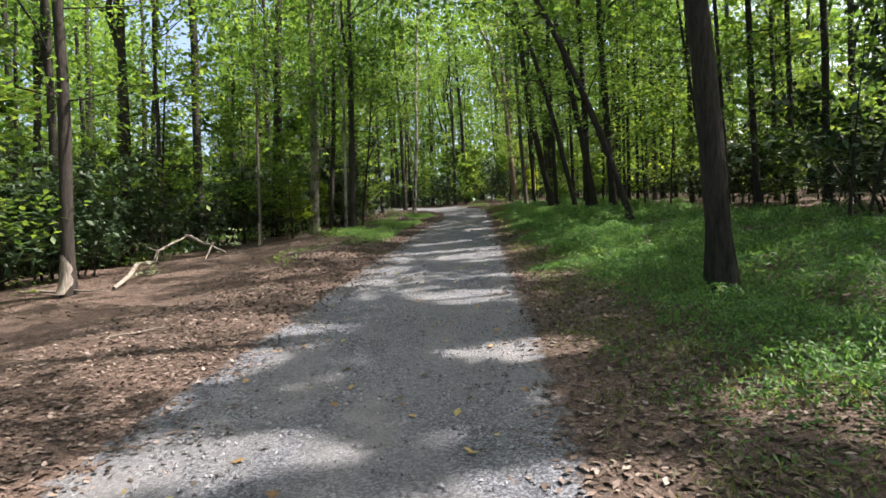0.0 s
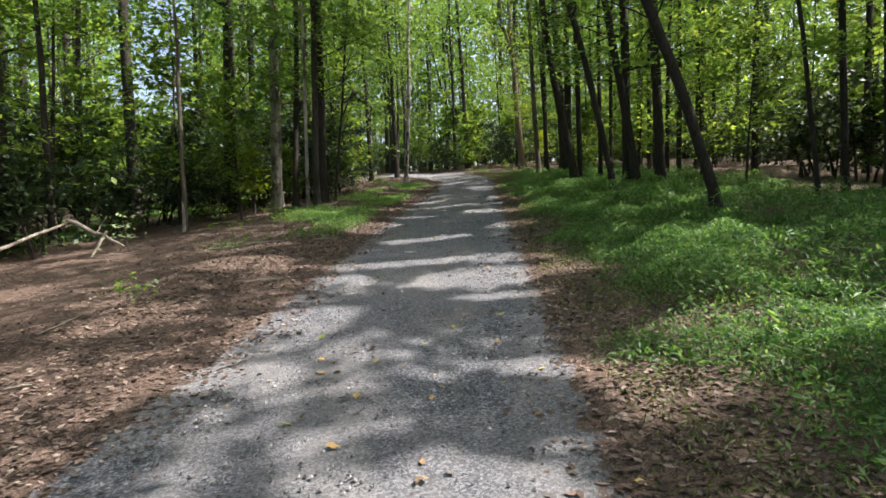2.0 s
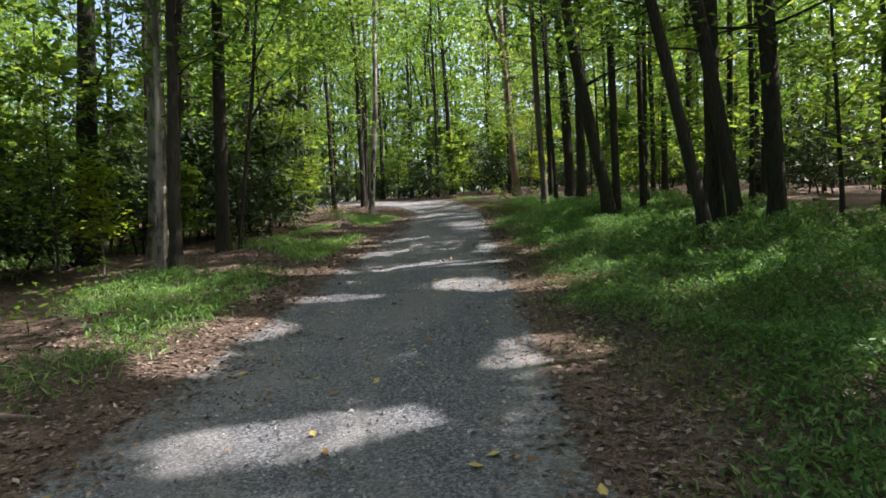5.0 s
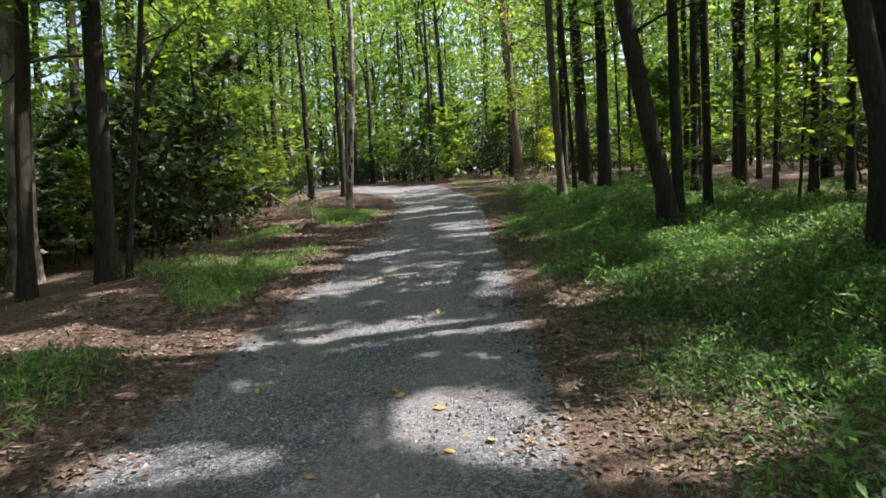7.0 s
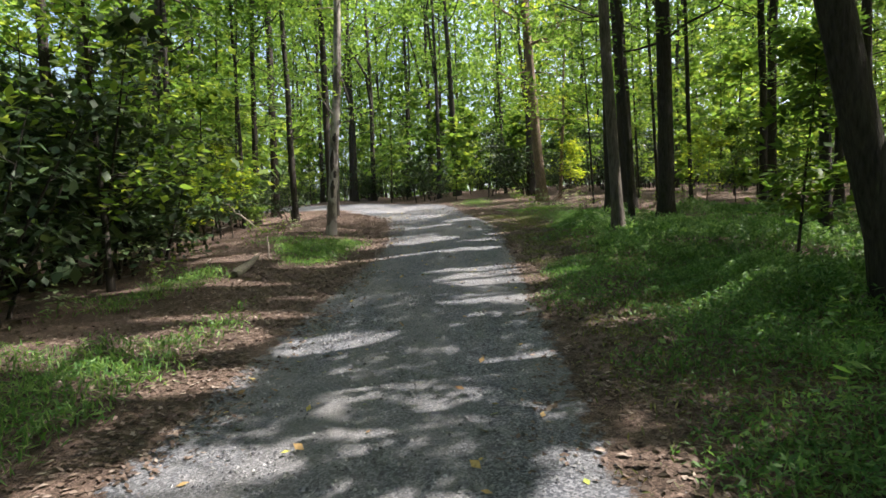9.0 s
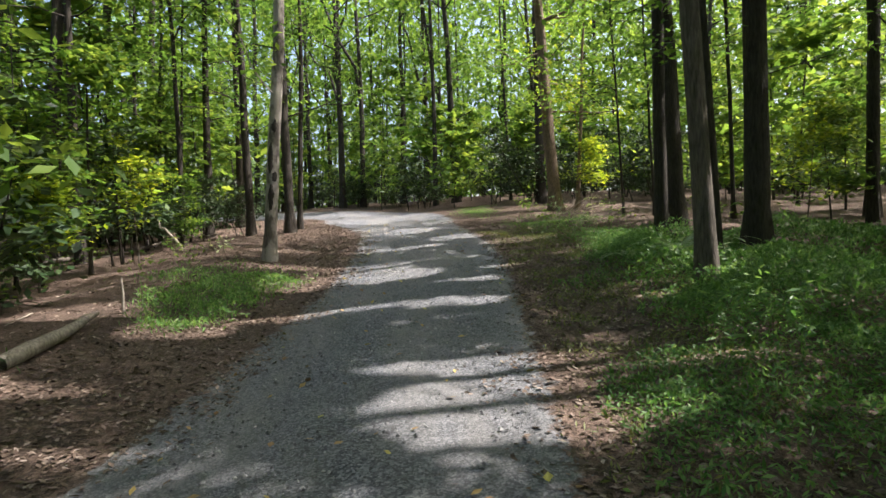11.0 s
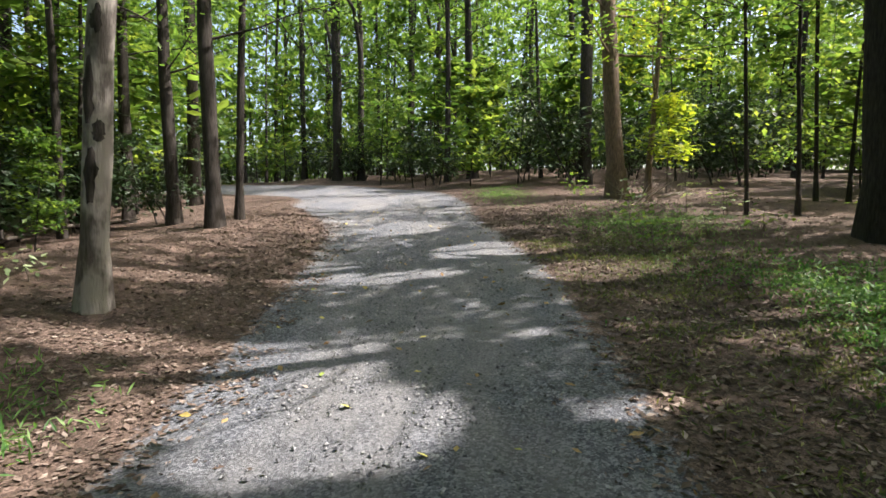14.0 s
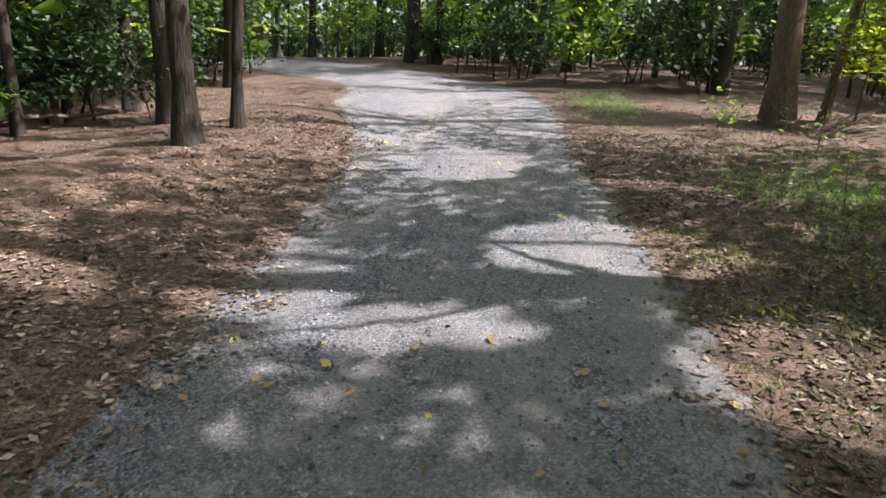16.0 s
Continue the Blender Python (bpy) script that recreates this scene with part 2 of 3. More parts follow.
def grid_sheet(xs, ys, height):
    X, Y = np.meshgrid(xs, ys, indexing="ij")
    v = np.stack([X, Y, height(X, Y)], -1).reshape(-1, 3)
    n, m = len(xs), len(ys)
    i, j = np.meshgrid(np.arange(n - 1), np.arange(m - 1), indexing="ij")
    f = np.stack([i * m + j, (i + 1) * m + j, (i + 1) * m + j + 1, i * m + j + 1], -1).reshape(-1, 4)
    return v, f


def stretched(lo, hi, near_lo, near_hi, step):
    near = np.arange(near_lo, near_hi, step)
    a = near_lo - np.geomspace(step, near_lo - lo, 40)[::-1]
    b = near_hi + np.geomspace(step, hi - near_hi, 40)
    return np.concatenate([a, near, b])


gx, gy = stretched(-900, 900, -12, 12, 0.28), stretched(-900, 1000, -4, 60, 0.28)


def with_gravel(me):
    """Marks how far each point of a sheet is gravel."""
    co = np.empty(len(me.vertices) * 3, np.float32)
    me.vertices.foreach_get("co", co)
    x, y = co[0::3].astype(float), co[1::3].astype(float)
    d = off_road(x, y) / road_half(y)
    d = np.where(d < 0, -d * 0.9, d * 1.02)
    a = me.attributes.new("gravel", "FLOAT", "POINT")
    a.data.foreach_set("value", (1 - smoothstep(0.62, 1.34, d)).astype(np.float32))
    return me


ground = new("ground", with_gravel(mesh_of("ground", *grid_sheet(gx, gy, ground_z), FLOOR, True)))
tagged(ground, "sloping forest floor covered with brown leaf litter", "ground", kind="structure")

ROAD_Y = np.concatenate([np.arange(-60, -3, 1.0), np.arange(-3, 46, 0.1), np.arange(46, 70, 0.3)])
ROAD_S = np.linspace(-2.9, 2.9, 59)


def road_sheet():
    S, Y = np.meshgrid(ROAD_S, ROAD_Y, indexing="ij")
    slope = road_x(Y + 0.5) - road_x(Y - 0.5)
    n = np.sqrt(1 + slope ** 2)
    X, Z = road_x(Y) + S / n, 0
    YY = Y - S * slope / n
    edge = np.abs(S) / (road_half(Y) + 0.05 * waves(X, YY, 1.7) + 0.02 * waves(X + 9, YY, 0.5))
    ruts = -0.016 * np.exp(-((np.abs(S) - 0.68) / 0.22) ** 2)
    Z = ground_z(X, YY) + 0.03 - 0.042 * smoothstep(0.5, 1.25, edge) + ruts - 0.06 * smoothstep(1.15, 1.6, edge) + 0.007 * waves(X, YY, 0.55) + 0.005 * waves(X + 7, YY, 0.24)
    v = np.stack([X, YY, Z], -1).reshape(-1, 3)
    a, m = len(ROAD_S), len(ROAD_Y)
    i, j = np.meshgrid(np.arange(a - 1), np.arange(m - 1), indexing="ij")
    return v, np.stack([i * m + j, (i + 1) * m + j, (i + 1) * m + j + 1, i * m + j + 1], -1).reshape(-1, 4)


road = new("road", with_gravel(mesh_of("road", *road_sheet(), FLOOR, True)))
tagged(road, "grey crushed-gravel forest lane with dusty wheel tracks", "road", kind="structure")

# ---- trees ----


def trunk_points(height, lean, bend, g, n=18):
    """A trunk's middle line: it leans by lean (x, y per metre) and its upper part bends back by bend."""
    h = height * np.linspace(0, 1, n) ** 1.15
    wob = np.cumsum(g.normal(0, 0.05 * height / n, (n, 2)), axis=0) * np.linspace(0, 1, n)[:, None]
    x = lean[0] * h + bend * np.maximum(h - 1.5, 0) ** 2 / height + wob[:, 0] * np.minimum(h, 1)
    y = lean[1] * h + wob[:, 1] * np.minimum(h, 1)
    return np.stack([x, y, h - 0.25 * (h == 0)], -1)


def limb(start, yaw, pitch, length, radius, g, n=6, sag=0.12):
    t = np.linspace(0, 1, n)
    d = np.array([math.cos(yaw) * math.cos(pitch), math.sin(yaw) * math.cos(pitch), math.sin(pitch)])
    p = start + t[:, None] * d * length + np.cumsum(g.normal(0, 0.035 * length, (n, 3)) * (t[:, None] > 0), axis=0)
    p[:, 2] += sag * length * t ** 2
    return p, radius * (1 - 0.85 * t)


def trunk_mesh(name, height, radius, lean, bend, fork, mat, seed, limbs=7, first=0.45, low=6):
    """A rooted, tapered trunk with its limbs, and the limbs' ends."""
    g = np.random.default_rng(seed)
    p = trunk_points(height, lean, bend, g)
    h = p[:, 2].clip(0)
    r = radius * (1 - 0.72 * h / height) * (1 + 0.42 * np.exp(-h / (0.8 * radius + 0.06)))
    k, ph = g.integers(4, 7), g.uniform(0, 6)
    lobes = lambda i, a: 1 + 0.22 * np.exp(-h / 0.3)[:, None] * np.cos(k * a + ph)[None] + 0.04 * np.cos(2 * a + h[:, None] * 0.8)
    pieces, ends = [tube(p, r, 12, lobes, 0.03, seed)], []
    if fork:
        i = int(np.argmin(np.abs(h - fork)))
        q, s = limb(p[i], g.uniform(0, 6.28), 1.2, height - fork, r[i] * 0.8, g, 8, 0.1)
        pieces.append(tube(q, s, 8))
        ends += [q[4], q[-1]]
    for _ in range(limbs):
        i = int(np.clip(g.uniform(first, 0.97) * len(p), 1, len(p) - 2))
        q, s = limb(p[i], g.uniform(0, 6.28), g.uniform(0.2, 0.9), g.uniform(0.12, 0.26) * height, r[i] * 0.45, g)
        pieces.append(tube(q, s, 5))
        ends += [q[3], q[-1]]
        for _ in range(2):
            q2, s2 = limb(q[3], g.uniform(0, 6.28), g.uniform(0.1, 0.9), 0.09 * height, s[3] * 0.6, g, 4)
            pieces.append(tube(q2, s2, 3))
            ends.append(q2[-1])
    ends.append(p[-1])
    sprays = []
    for _ in range(low):
        i = int(np.clip(np.searchsorted(h, g.uniform(2.6, 0.5 * height)), 1, len(p) - 2))
        q, s = limb(p[i], g.uniform(0, 6.28), g.uniform(-0.1, 0.5), g.uniform(1.4, 3.4), max(0.012, r[i] * 0.22), g, 6, 0.02)
        pieces.append(tube(q, s, 4))
        sprays.append(q)
    return mesh_of(name, *joined(pieces), mat, True), np.array(ends), sprays


# openings cut in the lane's canopy to place sun patches: ground x, y, width
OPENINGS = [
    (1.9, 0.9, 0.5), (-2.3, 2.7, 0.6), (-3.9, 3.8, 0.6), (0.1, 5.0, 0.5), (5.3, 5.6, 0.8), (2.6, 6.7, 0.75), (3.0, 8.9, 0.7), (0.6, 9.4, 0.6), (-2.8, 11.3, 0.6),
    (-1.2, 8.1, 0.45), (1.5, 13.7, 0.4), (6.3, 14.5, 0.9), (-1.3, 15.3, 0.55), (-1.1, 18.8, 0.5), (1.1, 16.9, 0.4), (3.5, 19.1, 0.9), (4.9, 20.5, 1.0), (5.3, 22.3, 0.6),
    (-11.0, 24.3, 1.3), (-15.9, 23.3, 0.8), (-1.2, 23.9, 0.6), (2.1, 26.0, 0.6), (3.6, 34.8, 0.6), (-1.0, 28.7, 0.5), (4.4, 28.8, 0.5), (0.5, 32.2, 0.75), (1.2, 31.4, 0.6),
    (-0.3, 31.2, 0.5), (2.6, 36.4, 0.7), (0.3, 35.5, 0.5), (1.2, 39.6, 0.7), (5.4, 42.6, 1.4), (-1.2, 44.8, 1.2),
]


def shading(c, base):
    """Which of a crown's leaves, with its tree at base, stay once sun openings are cut."""
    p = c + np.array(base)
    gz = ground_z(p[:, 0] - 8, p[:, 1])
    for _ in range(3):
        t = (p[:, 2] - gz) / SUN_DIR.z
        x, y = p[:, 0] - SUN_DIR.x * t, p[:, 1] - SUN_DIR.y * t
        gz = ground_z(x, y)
    # further leaves dropped by a random field, to dapple the ground with sun
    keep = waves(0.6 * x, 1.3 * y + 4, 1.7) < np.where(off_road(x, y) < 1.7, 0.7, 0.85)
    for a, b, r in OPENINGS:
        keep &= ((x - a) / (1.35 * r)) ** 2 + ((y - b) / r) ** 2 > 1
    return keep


def crown_of(name, ends, sprays, n, size, spread, mat, seed, base, flat=0.55, low_leaves=140):
    """Leaves in clumps round the limbs' ends, and in flat sprays along the low branches."""
    g = np.random.default_rng(seed)
    sub = g.normal(0, 1, (len(ends) * 2, 3)) * spread
    pick = g.integers(0, 2, n)
    which = g.integers(0, len(ends), n)
    c = ends[which] + sub[which * 2 + pick] + g.normal(0, 1, (n, 3)) * (np.array(spread) * 0.42)
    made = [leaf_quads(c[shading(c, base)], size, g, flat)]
    for q in sprays:
        t = g.uniform(0.25, 1.12, low_leaves)
        seg = np.stack([np.interp(t, np.linspace(0, 1, len(q)), q[:, k]) for k in range(3)], -1)
        c = seg + g.normal(0, 1, (low_leaves, 3)) * [0.42, 0.42, 0.1]
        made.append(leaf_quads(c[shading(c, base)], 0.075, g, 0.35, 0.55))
    return mesh_of(name, *joined(made), mat)


COUNT = [100]


def tree(x, y, radius, lean=0.0, height=17.0, bark=None, bend=0.0, fork=0.0, lean_y=0.0, leaves=1700, label="", crown=None, first=0.42, low=9, foot=False, scar=False, leaf=0.13):
    """One canopy tree, its trunk with limbs and its crown."""
    COUNT[0] += 1
    bark, radius = bark or BARK_DARK, radius * 0.72
    z = float(ground_z(x, y))
    leaves = int(leaves * (0.45 if x > 5 and 32 < y < 44 else 1.0))
    words = label or ("tall slender tree with dark furrowed bark and leafy crown" if bark is BARK_DARK else "tall straight tree with grey-brown bark and leafy crown")
    root = thing("tree", pose(x, y, z), words, "tree", "forest trees")
    me, ends, sprays = trunk_mesh("trunk", height, radius, (lean, lean_y), bend, fork, bark, COUNT[0], first=first, low=low)
    part("trunk", me, root)
    part("crown", crown_of("crown", ends, sprays, leaves, leaf, (1.0, 1.0, 0.5), crown or LEAF_CANOPY, COUNT[0], (x, y, z)), root)
    if foot:
        part("stripped_foot", patch(radius, lean, 0.02, 0.75, -2.0, 1.6, 0.45, COUNT[0], DEADWOOD), root, "pale stripped wood at the foot")
    if scar:
        for k, (lo, hi, a) in enumerate(((1.0, 1.5, -1.4), (1.55, 1.75, -0.9), (1.7, 2.3, -1.6), (2.5, 2.75, -1.1))):
            part("bark_scar", patch(radius, lean, lo, hi, a, 0.55, 0.02, k, BARK_DARK), root, "ragged dark scar in the bark")
    return root


def patch(radius, lean, lo, hi, angle, half, flare, seed, mat):
    """A ragged plate that follows a trunk's side between two heights."""
    g = np.random.default_rng(seed)
    h = np.linspace(lo, hi, 9)
    wide = half * np.sin(np.linspace(0.35, 2.9, 9)) * g.uniform(0.7, 1.15, 9)
    v = []
    for k in range(9):
        r = radius * (1.03 + (0.6 + flare) * math.exp(-h[k] / (radius + 0.06))) + 0.012
        for t in np.linspace(-1, 1, 7):
            a = angle + wide[k] * t + g.normal(0, 0.04)
            edge = 0.02 * t * t
            v.append((lean * h[k] + (r - edge) * math.cos(a), (r - edge) * math.sin(a), h[k] + g.normal(0, 0.01)))
    f = [(k * 7 + j, k * 7 + j + 1, (k + 1) * 7 + j + 1, (k + 1) * 7 + j) for k in range(8) for j in range(6)]
    return mesh_of("patch", v, f, mat, True)


def sapling_parts(name, height, radius, branches, leaves, size, mat, bark, seed, low=0.2, reach=0.33, flat=0.35, stems=1):
    """Trunk and crown meshes of a small layered understory tree or shrub."""
    g = np.random.default_rng(seed)
    pieces, centres = [], []
    for s in range(stems):
        lean = g.normal(0, 0.05 if stems == 1 else 0.3, 2)
        p = trunk_points(height * g.uniform(0.75, 1), lean, 0, g, 10)
        if stems > 1:
            p[:, :2] += g.normal(0, 0.25, 2)
        h = p[:, 2].clip(0)
        r = radius * (1 - 0.85 * h / h.max()) * (1 + 0.5 * np.exp(-h / 0.12))
        pieces.append(tube(p, r, 7, None, 0.04, seed))
        for _ in range(branches // stems):
            f = g.uniform(low, 0.98)
            i = int(np.clip(f * 9, 0, 8))
            a = p[i] + (p[i + 1] - p[i]) * (f * 9 - i)
            length = reach * height * (1.1 - 0.75 * f) * g.uniform(0.6, 1.2)
            q, s2 = limb(a, g.uniform(0, 6.28), g.uniform(0.0, 0.5), length, max(0.006, r[i] * 0.35), g, 4, 0.0)
            pieces.append(tube(q, s2, 3))
            n = leaves // branches
            t = g.uniform(0.25, 1.1, n)
            seg = np.stack([np.interp(t, np.linspace(0, 1, 4), q[:, k]) for k in range(3)], -1)
            centres.append(seg + g.normal(0, 1, (n, 3)) * [0.2 * length + 0.08, 0.2 * length + 0.08, 0.05 * length + 0.05])
    return mesh_of(name + "_stem", *joined(pieces), bark, True), mesh_of(name + "_leaves", *leaf_quads(np.concatenate(centres), size, g, flat, 0.55), mat)

# trees beside the lane, in the order of the walk
tree(-7.14, 8.70, 0.17, -0.008, bark=BARK_DARK, foot=True, bend=0.0, label="slim dark tree with a kinked, swept base", height=15)
tree(2.62, 3.44, 0.18, -0.055, bark=BARK_DARK, height=18, first=0.55, label="stout dark-barked tree standing in green grass")
tree(-19.12, 24.00, 0.17, 0.04)
tree(-13.59, 25.30, 0.19, 0.02)
tree(-14.10, 45.00, 0.28, 0.0)
tree(-7.79, 37.00, 0.26, 0.06)
tree(-9.19, 16.80, 0.11, -0.003)
tree(-5.92, 16.70, 0.075, -0.02, bark=BARK_GREY, height=12, foot=True, label="thin tree with a pale stripped foot")
tree(-7.15, 23.30, 0.33, 0.03, height=20)
tree(-3.13, 18.60, 0.13, 0.01, bark=BARK_DARK, fork=6.0, height=16)
tree(-3.40, 18.70, 0.075, 0.012, bark=BARK_PALE, height=13, label="thin pale tree close beside a darker trunk")
tree(-4.47, 21.68, 0.135, 0.06)
tree(4.82, 12.10, 0.135, -0.34, bend=-0.25, height=13, label="dark tree leaning steeply over the grass")
tree(8.22, 13.98, 0.1, -0.03, height=15)
tree(7.68, 13.97, 0.07, -0.12, height=13)
tree(8.99, 13.84, 0.14, -0.03)
tree(5.00, 22.40, 0.21, -0.21, bend=0.2, height=16, label="dark tree leaning towards the gravel lane")
tree(5.16, 22.52, 0.13, -0.02, height=17, label="upright dark stem of a twin-trunked tree")
tree(4.87, 17.80, 0.135, -0.22, bend=-0.1, height=14, label="slim dark tree leaning towards the gravel lane")
tree(5.72, 18.50, 0.17, -0.17, height=15, label="slim dark tree leaning towards the gravel lane")
tree(5.60, 19.00, 0.19, -0.03)
tree(6.35, 18.50, 0.2, -0.03)
tree(7.60, 26.92, 0.13, 0.0)
tree(-13.59, 36.80, 0.24, 0.016)
tree(-5.76, 29.00, 0.15, 0.015)
tree(-5.46, 23.15, 0.28, 0.02, bark=BARK_PALE, height=19, label="tall tree with pale peeling bark")
tree(-3.62, 22.2, 0.2, 0.015, bark=BARK_DARK, height=18)
tree(-3.2, 21.95, 0.065, 0.1, fork=2.6, height=11, label="slender forked dark tree beside the verge")
tree(5.51, 29.69, 0.09, -0.06)
tree(6.76, 31.00, 0.27, 0.01)
tree(6.16, 23.52, 0.11, -0.01, height=17)
tree(9.27, 26.47, 0.085, 0.02)
tree(9.23, 25.14, 0.13, 0.02)
tree(9.35, 24.28, 0.1, 0.01)
tree(-1.38, 33.78, 0.18, 0.05, bark=BARK_PALE, scar=True, low=11, crown=LEAF_MAPLE, height=17, label="tree with pale bark and a dark ragged scar")
tree(-2.15, 39.90, 0.11, 0.02)
tree(-2.13, 38.60, 0.19, -0.02)
tree(-3.98, 41.06, 0.19, -0.02)
tree(-6.06, 43.06, 0.2, 0.0)
tree(-6.97, 36.94, 0.16, -0.01)
tree(4.88, 28.70, 0.165, -0.05, bark=BARK_GREY, height=16, label="grey tree standing in bright stiltgrass")
tree(6.02, 32.75, 0.17, -0.01)
tree(7.68, 36.00, 0.33, -0.02, height=20)
tree(9.00, 36.88, 0.08, -0.04)
tree(8.98, 34.46, 0.09, -0.01)
tree(11.7, 35.0, 0.2, 0.01, height=18, leaves=700)
tree(7.40, 38.80, 0.055, -0.05, height=10)
tree(8.21, 38.60, 0.06, -0.05, height=10)
tree(9.07, 35.95, 0.075, -0.03, height=12)
tree(-10.95, 45.60, 0.28, 0.01)
tree(6.45, 43.40, 0.33, -0.065, bark=BARK_TAN, fork=6.5, height=19, label="large tan-barked tree with a flared sunlit foot")
tree(7.30, 43.60, 0.12, 0.06, bark=BARK_TAN, height=9, leaves=900, crown=LEAF_BRIGHT, first=0.25, label="slim leaning young tree with yellow-green leaves")
tree(3.42, 57.00, 0.33, -0.05, height=19)
tree(1.75, 63.5, 0.3, -0.01, fork=7)
tree(-3.91, 60.50, 0.3, -0.02, fork=5, height=19)
tree(6.39, 54.50, 0.12, -0.05)
tree(8.12, 55.00, 0.24, -0.04)
tree(-0.07, 66.00, 0.16, 0.01)
tree(-9.11, 43.90, 0.11, 0.02)
tree(-7.84, 43.10, 0.09, 0.02)
tree(9.69, 40.40, 0.06, -0.05)
tree(-5.63, 39.84, 0.11, -0.03)
tree(-6.71, 42.05, 0.075, 0.03)

# canopy trees added on the sunward side so their shade falls across the lane
for x, y in ((9.2, 5.6), (13.0, 4.4), (10.8, -0.5), (12.5, 9.0), (8.2, -5.0), (11.2, 31.5), (13.5, 34.0), (12.0, 17.0), (9.8, 9.4), (10.4, 13.0), (9.9, 2.4), (11.0, 26.4), (10.1, 29.2), (12.6, 29.4), (10.6, 33.6), (14.2, 31.4), (12.4, 12.2), (14.4, 10.6), (13.8, 14.8), (13.6, 20.5), (10.6, 21.4)):
    tree(x, y, 0.15, 0.0, 17, leaves=2700 if y < 7 else 1800, leaf=0.17)

# the forest behind: copies of a few trees
woods = [tree(-60 + 6 * k, -60, 0.15 + 0.03 * k, 0.02 * (k % 3 - 1), 18 + k, fork=(0, 7, 0, 6, 0, 8)[k], leaves=1200, low=5, leaf=0.2) for k in range(6)]
g = np.random.default_rng(3)
spots = []


def free_of(x, y, gap):
    return all((x - a) ** 2 + (y - b) ** 2 > gap * gap for a, b in spots)


def in_glade(x, y):
    """The opening in the canopy that lets the sky in."""
    return y > 32 and abs(x + 0.6 + 0.45 * y) < 0.07 * y + 1.0


for _ in range(6000):
    if len(spots) >= 235:
        break
    x, y = g.uniform(-48, 48), g.uniform(-22, 98)
    clear = (17.0 if x > 0 else 10.5) if -3 < y < 48 else 4.5
    if abs(float(off_road(x, y))) < clear or (y > 41 and abs(x - float(road_x(y))) < 6) or in_glade(x, y) or (0 < x < 32 and 38 < y < 48) or not free_of(x, y, 5.4 if x > 0 else 4.2):
        continue
    spots.append((x, y))
    k = len(spots) % 6
    m = pose(x, y, float(ground_z(x, y)), 0, 0, g.uniform(0, 360)) @ Matrix.Scale(g.uniform(0.85, 1.15), 4)
    copy_thing(woods[k], m) if len(spots) > 6 else setattr(woods[k], "matrix_basis", m)

# understory: young maples and beeches in layers, and dark evergreen shrubs


def young_trees(count, height, step, branches, leaves, size, mat, seed, low, reach):
    made = []
    for k in range(count):
        stem, foliage = sapling_parts("sapling", height + step * k, 0.03 + 0.005 * k, branches, leaves, size, mat, BARK_DARK, seed + k, low, reach)
        root = thing("young_tree", pose(0, -60, 0), "young understory tree with layered green leaves", "tree", "understory trees")
        part("trunk", stem, root)
        part("crown", foliage, root)
        made.append(root)
    return made


KINDS = young_trees(7, 4.5, 0.8, 30, 1550, 0.11, LEAF_MAPLE, 40, 0.18, 0.3)
TALL = young_trees(6, 8.0, 0.9, 28, 760, 0.24, LEAF_MAPLE, 80, 0.16, 0.24)
SHRUBS = []
for k in range(4):
    stem, leaves = sapling_parts("shrub", 2.8 + 0.5 * k, 0.03, 32, 1350, 0.1, LEAF_HOLLY, BARK_DARK, 60 + k, 0.12, 0.38, 0.5, 4)
    root = thing("shrub", pose(0, -62, 0), "dense dark evergreen shrub with glossy leaves", "shrub", "evergreen shrubs")
    part("stem", stem, root)
    part("foliage", leaves, root)
    SHRUBS.append(root)
used = set()


def grow(kinds, k, x, y, size=1.0, turn=0.0):
    src = kinds[k % len(kinds)]
    m = pose(x, y, float(ground_z(x, y)) - 0.03, 0, 0, turn) @ Matrix.Scale(size, 4)
    if src.name in used:
        return copy_thing(src, m)
    used.add(src.name)
    src.matrix_basis = m
    return src


grow(SHRUBS, 0, -8.94, 10.62, 1.0)
grow(SHRUBS, 1, -11.47, 14.50, 1.1, 60)
grow(SHRUBS, 2, -8.55, 20.50, 0.9, 120)
grow(SHRUBS, 3, -11.24, 21.50, 1.0, 200)
grow(SHRUBS, 1, -7.08, 26.00, 0.9, 10)
grow(SHRUBS, 2, -4.45, 25.51, 1.05, 40)
grow(SHRUBS, 3, -6.39, 29.30, 1.05, 90)
grow(SHRUBS, 0, -4.87, 30.30, 1.1, 150)
grow(SHRUBS, 1, -7.90, 31.50, 1.0, 250)
grow(SHRUBS, 2, -7.18, 22.80, 0.8, 300)
grow(SHRUBS, 1, -5.64, 28.20, 1.2, 15)
grow(SHRUBS, 3, -5.02, 29.20, 1.2, 75)
grow(SHRUBS, 0, -5.98, 30.20, 1.3, 135)
grow(SHRUBS, 2, -4.35, 28.90, 0.9, 195)
grow(SHRUBS, 1, -7.01, 28.00, 1.3, 255)
grow(SHRUBS, 3, 7.73, 7.93, 1.0, 20)
grow(SHRUBS, 0, 10.00, 11.00, 1.1, 70)
grow(SHRUBS, 1, 10.81, 16.92, 0.95, 110)
grow(SHRUBS, 2, 10.77, 19.00, 1.0, 170)
for k in range(14):
    grow(SHRUBS, k, -8.4 - 1.25 * (k % 5) - 0.3 * (k // 5), 11.2 + 3.4 * (k // 5) + 0.8 * (k % 2), 0.75 + 0.05 * (k % 4), 47 * k)
grow(KINDS, 6, -3.9, 27.4, 0.95, 70)
grow(KINDS, 2, 7.23, 22.70, 0.75, 30)
grow(KINDS, 0, 5.77, 24.86, 0.7, 100)
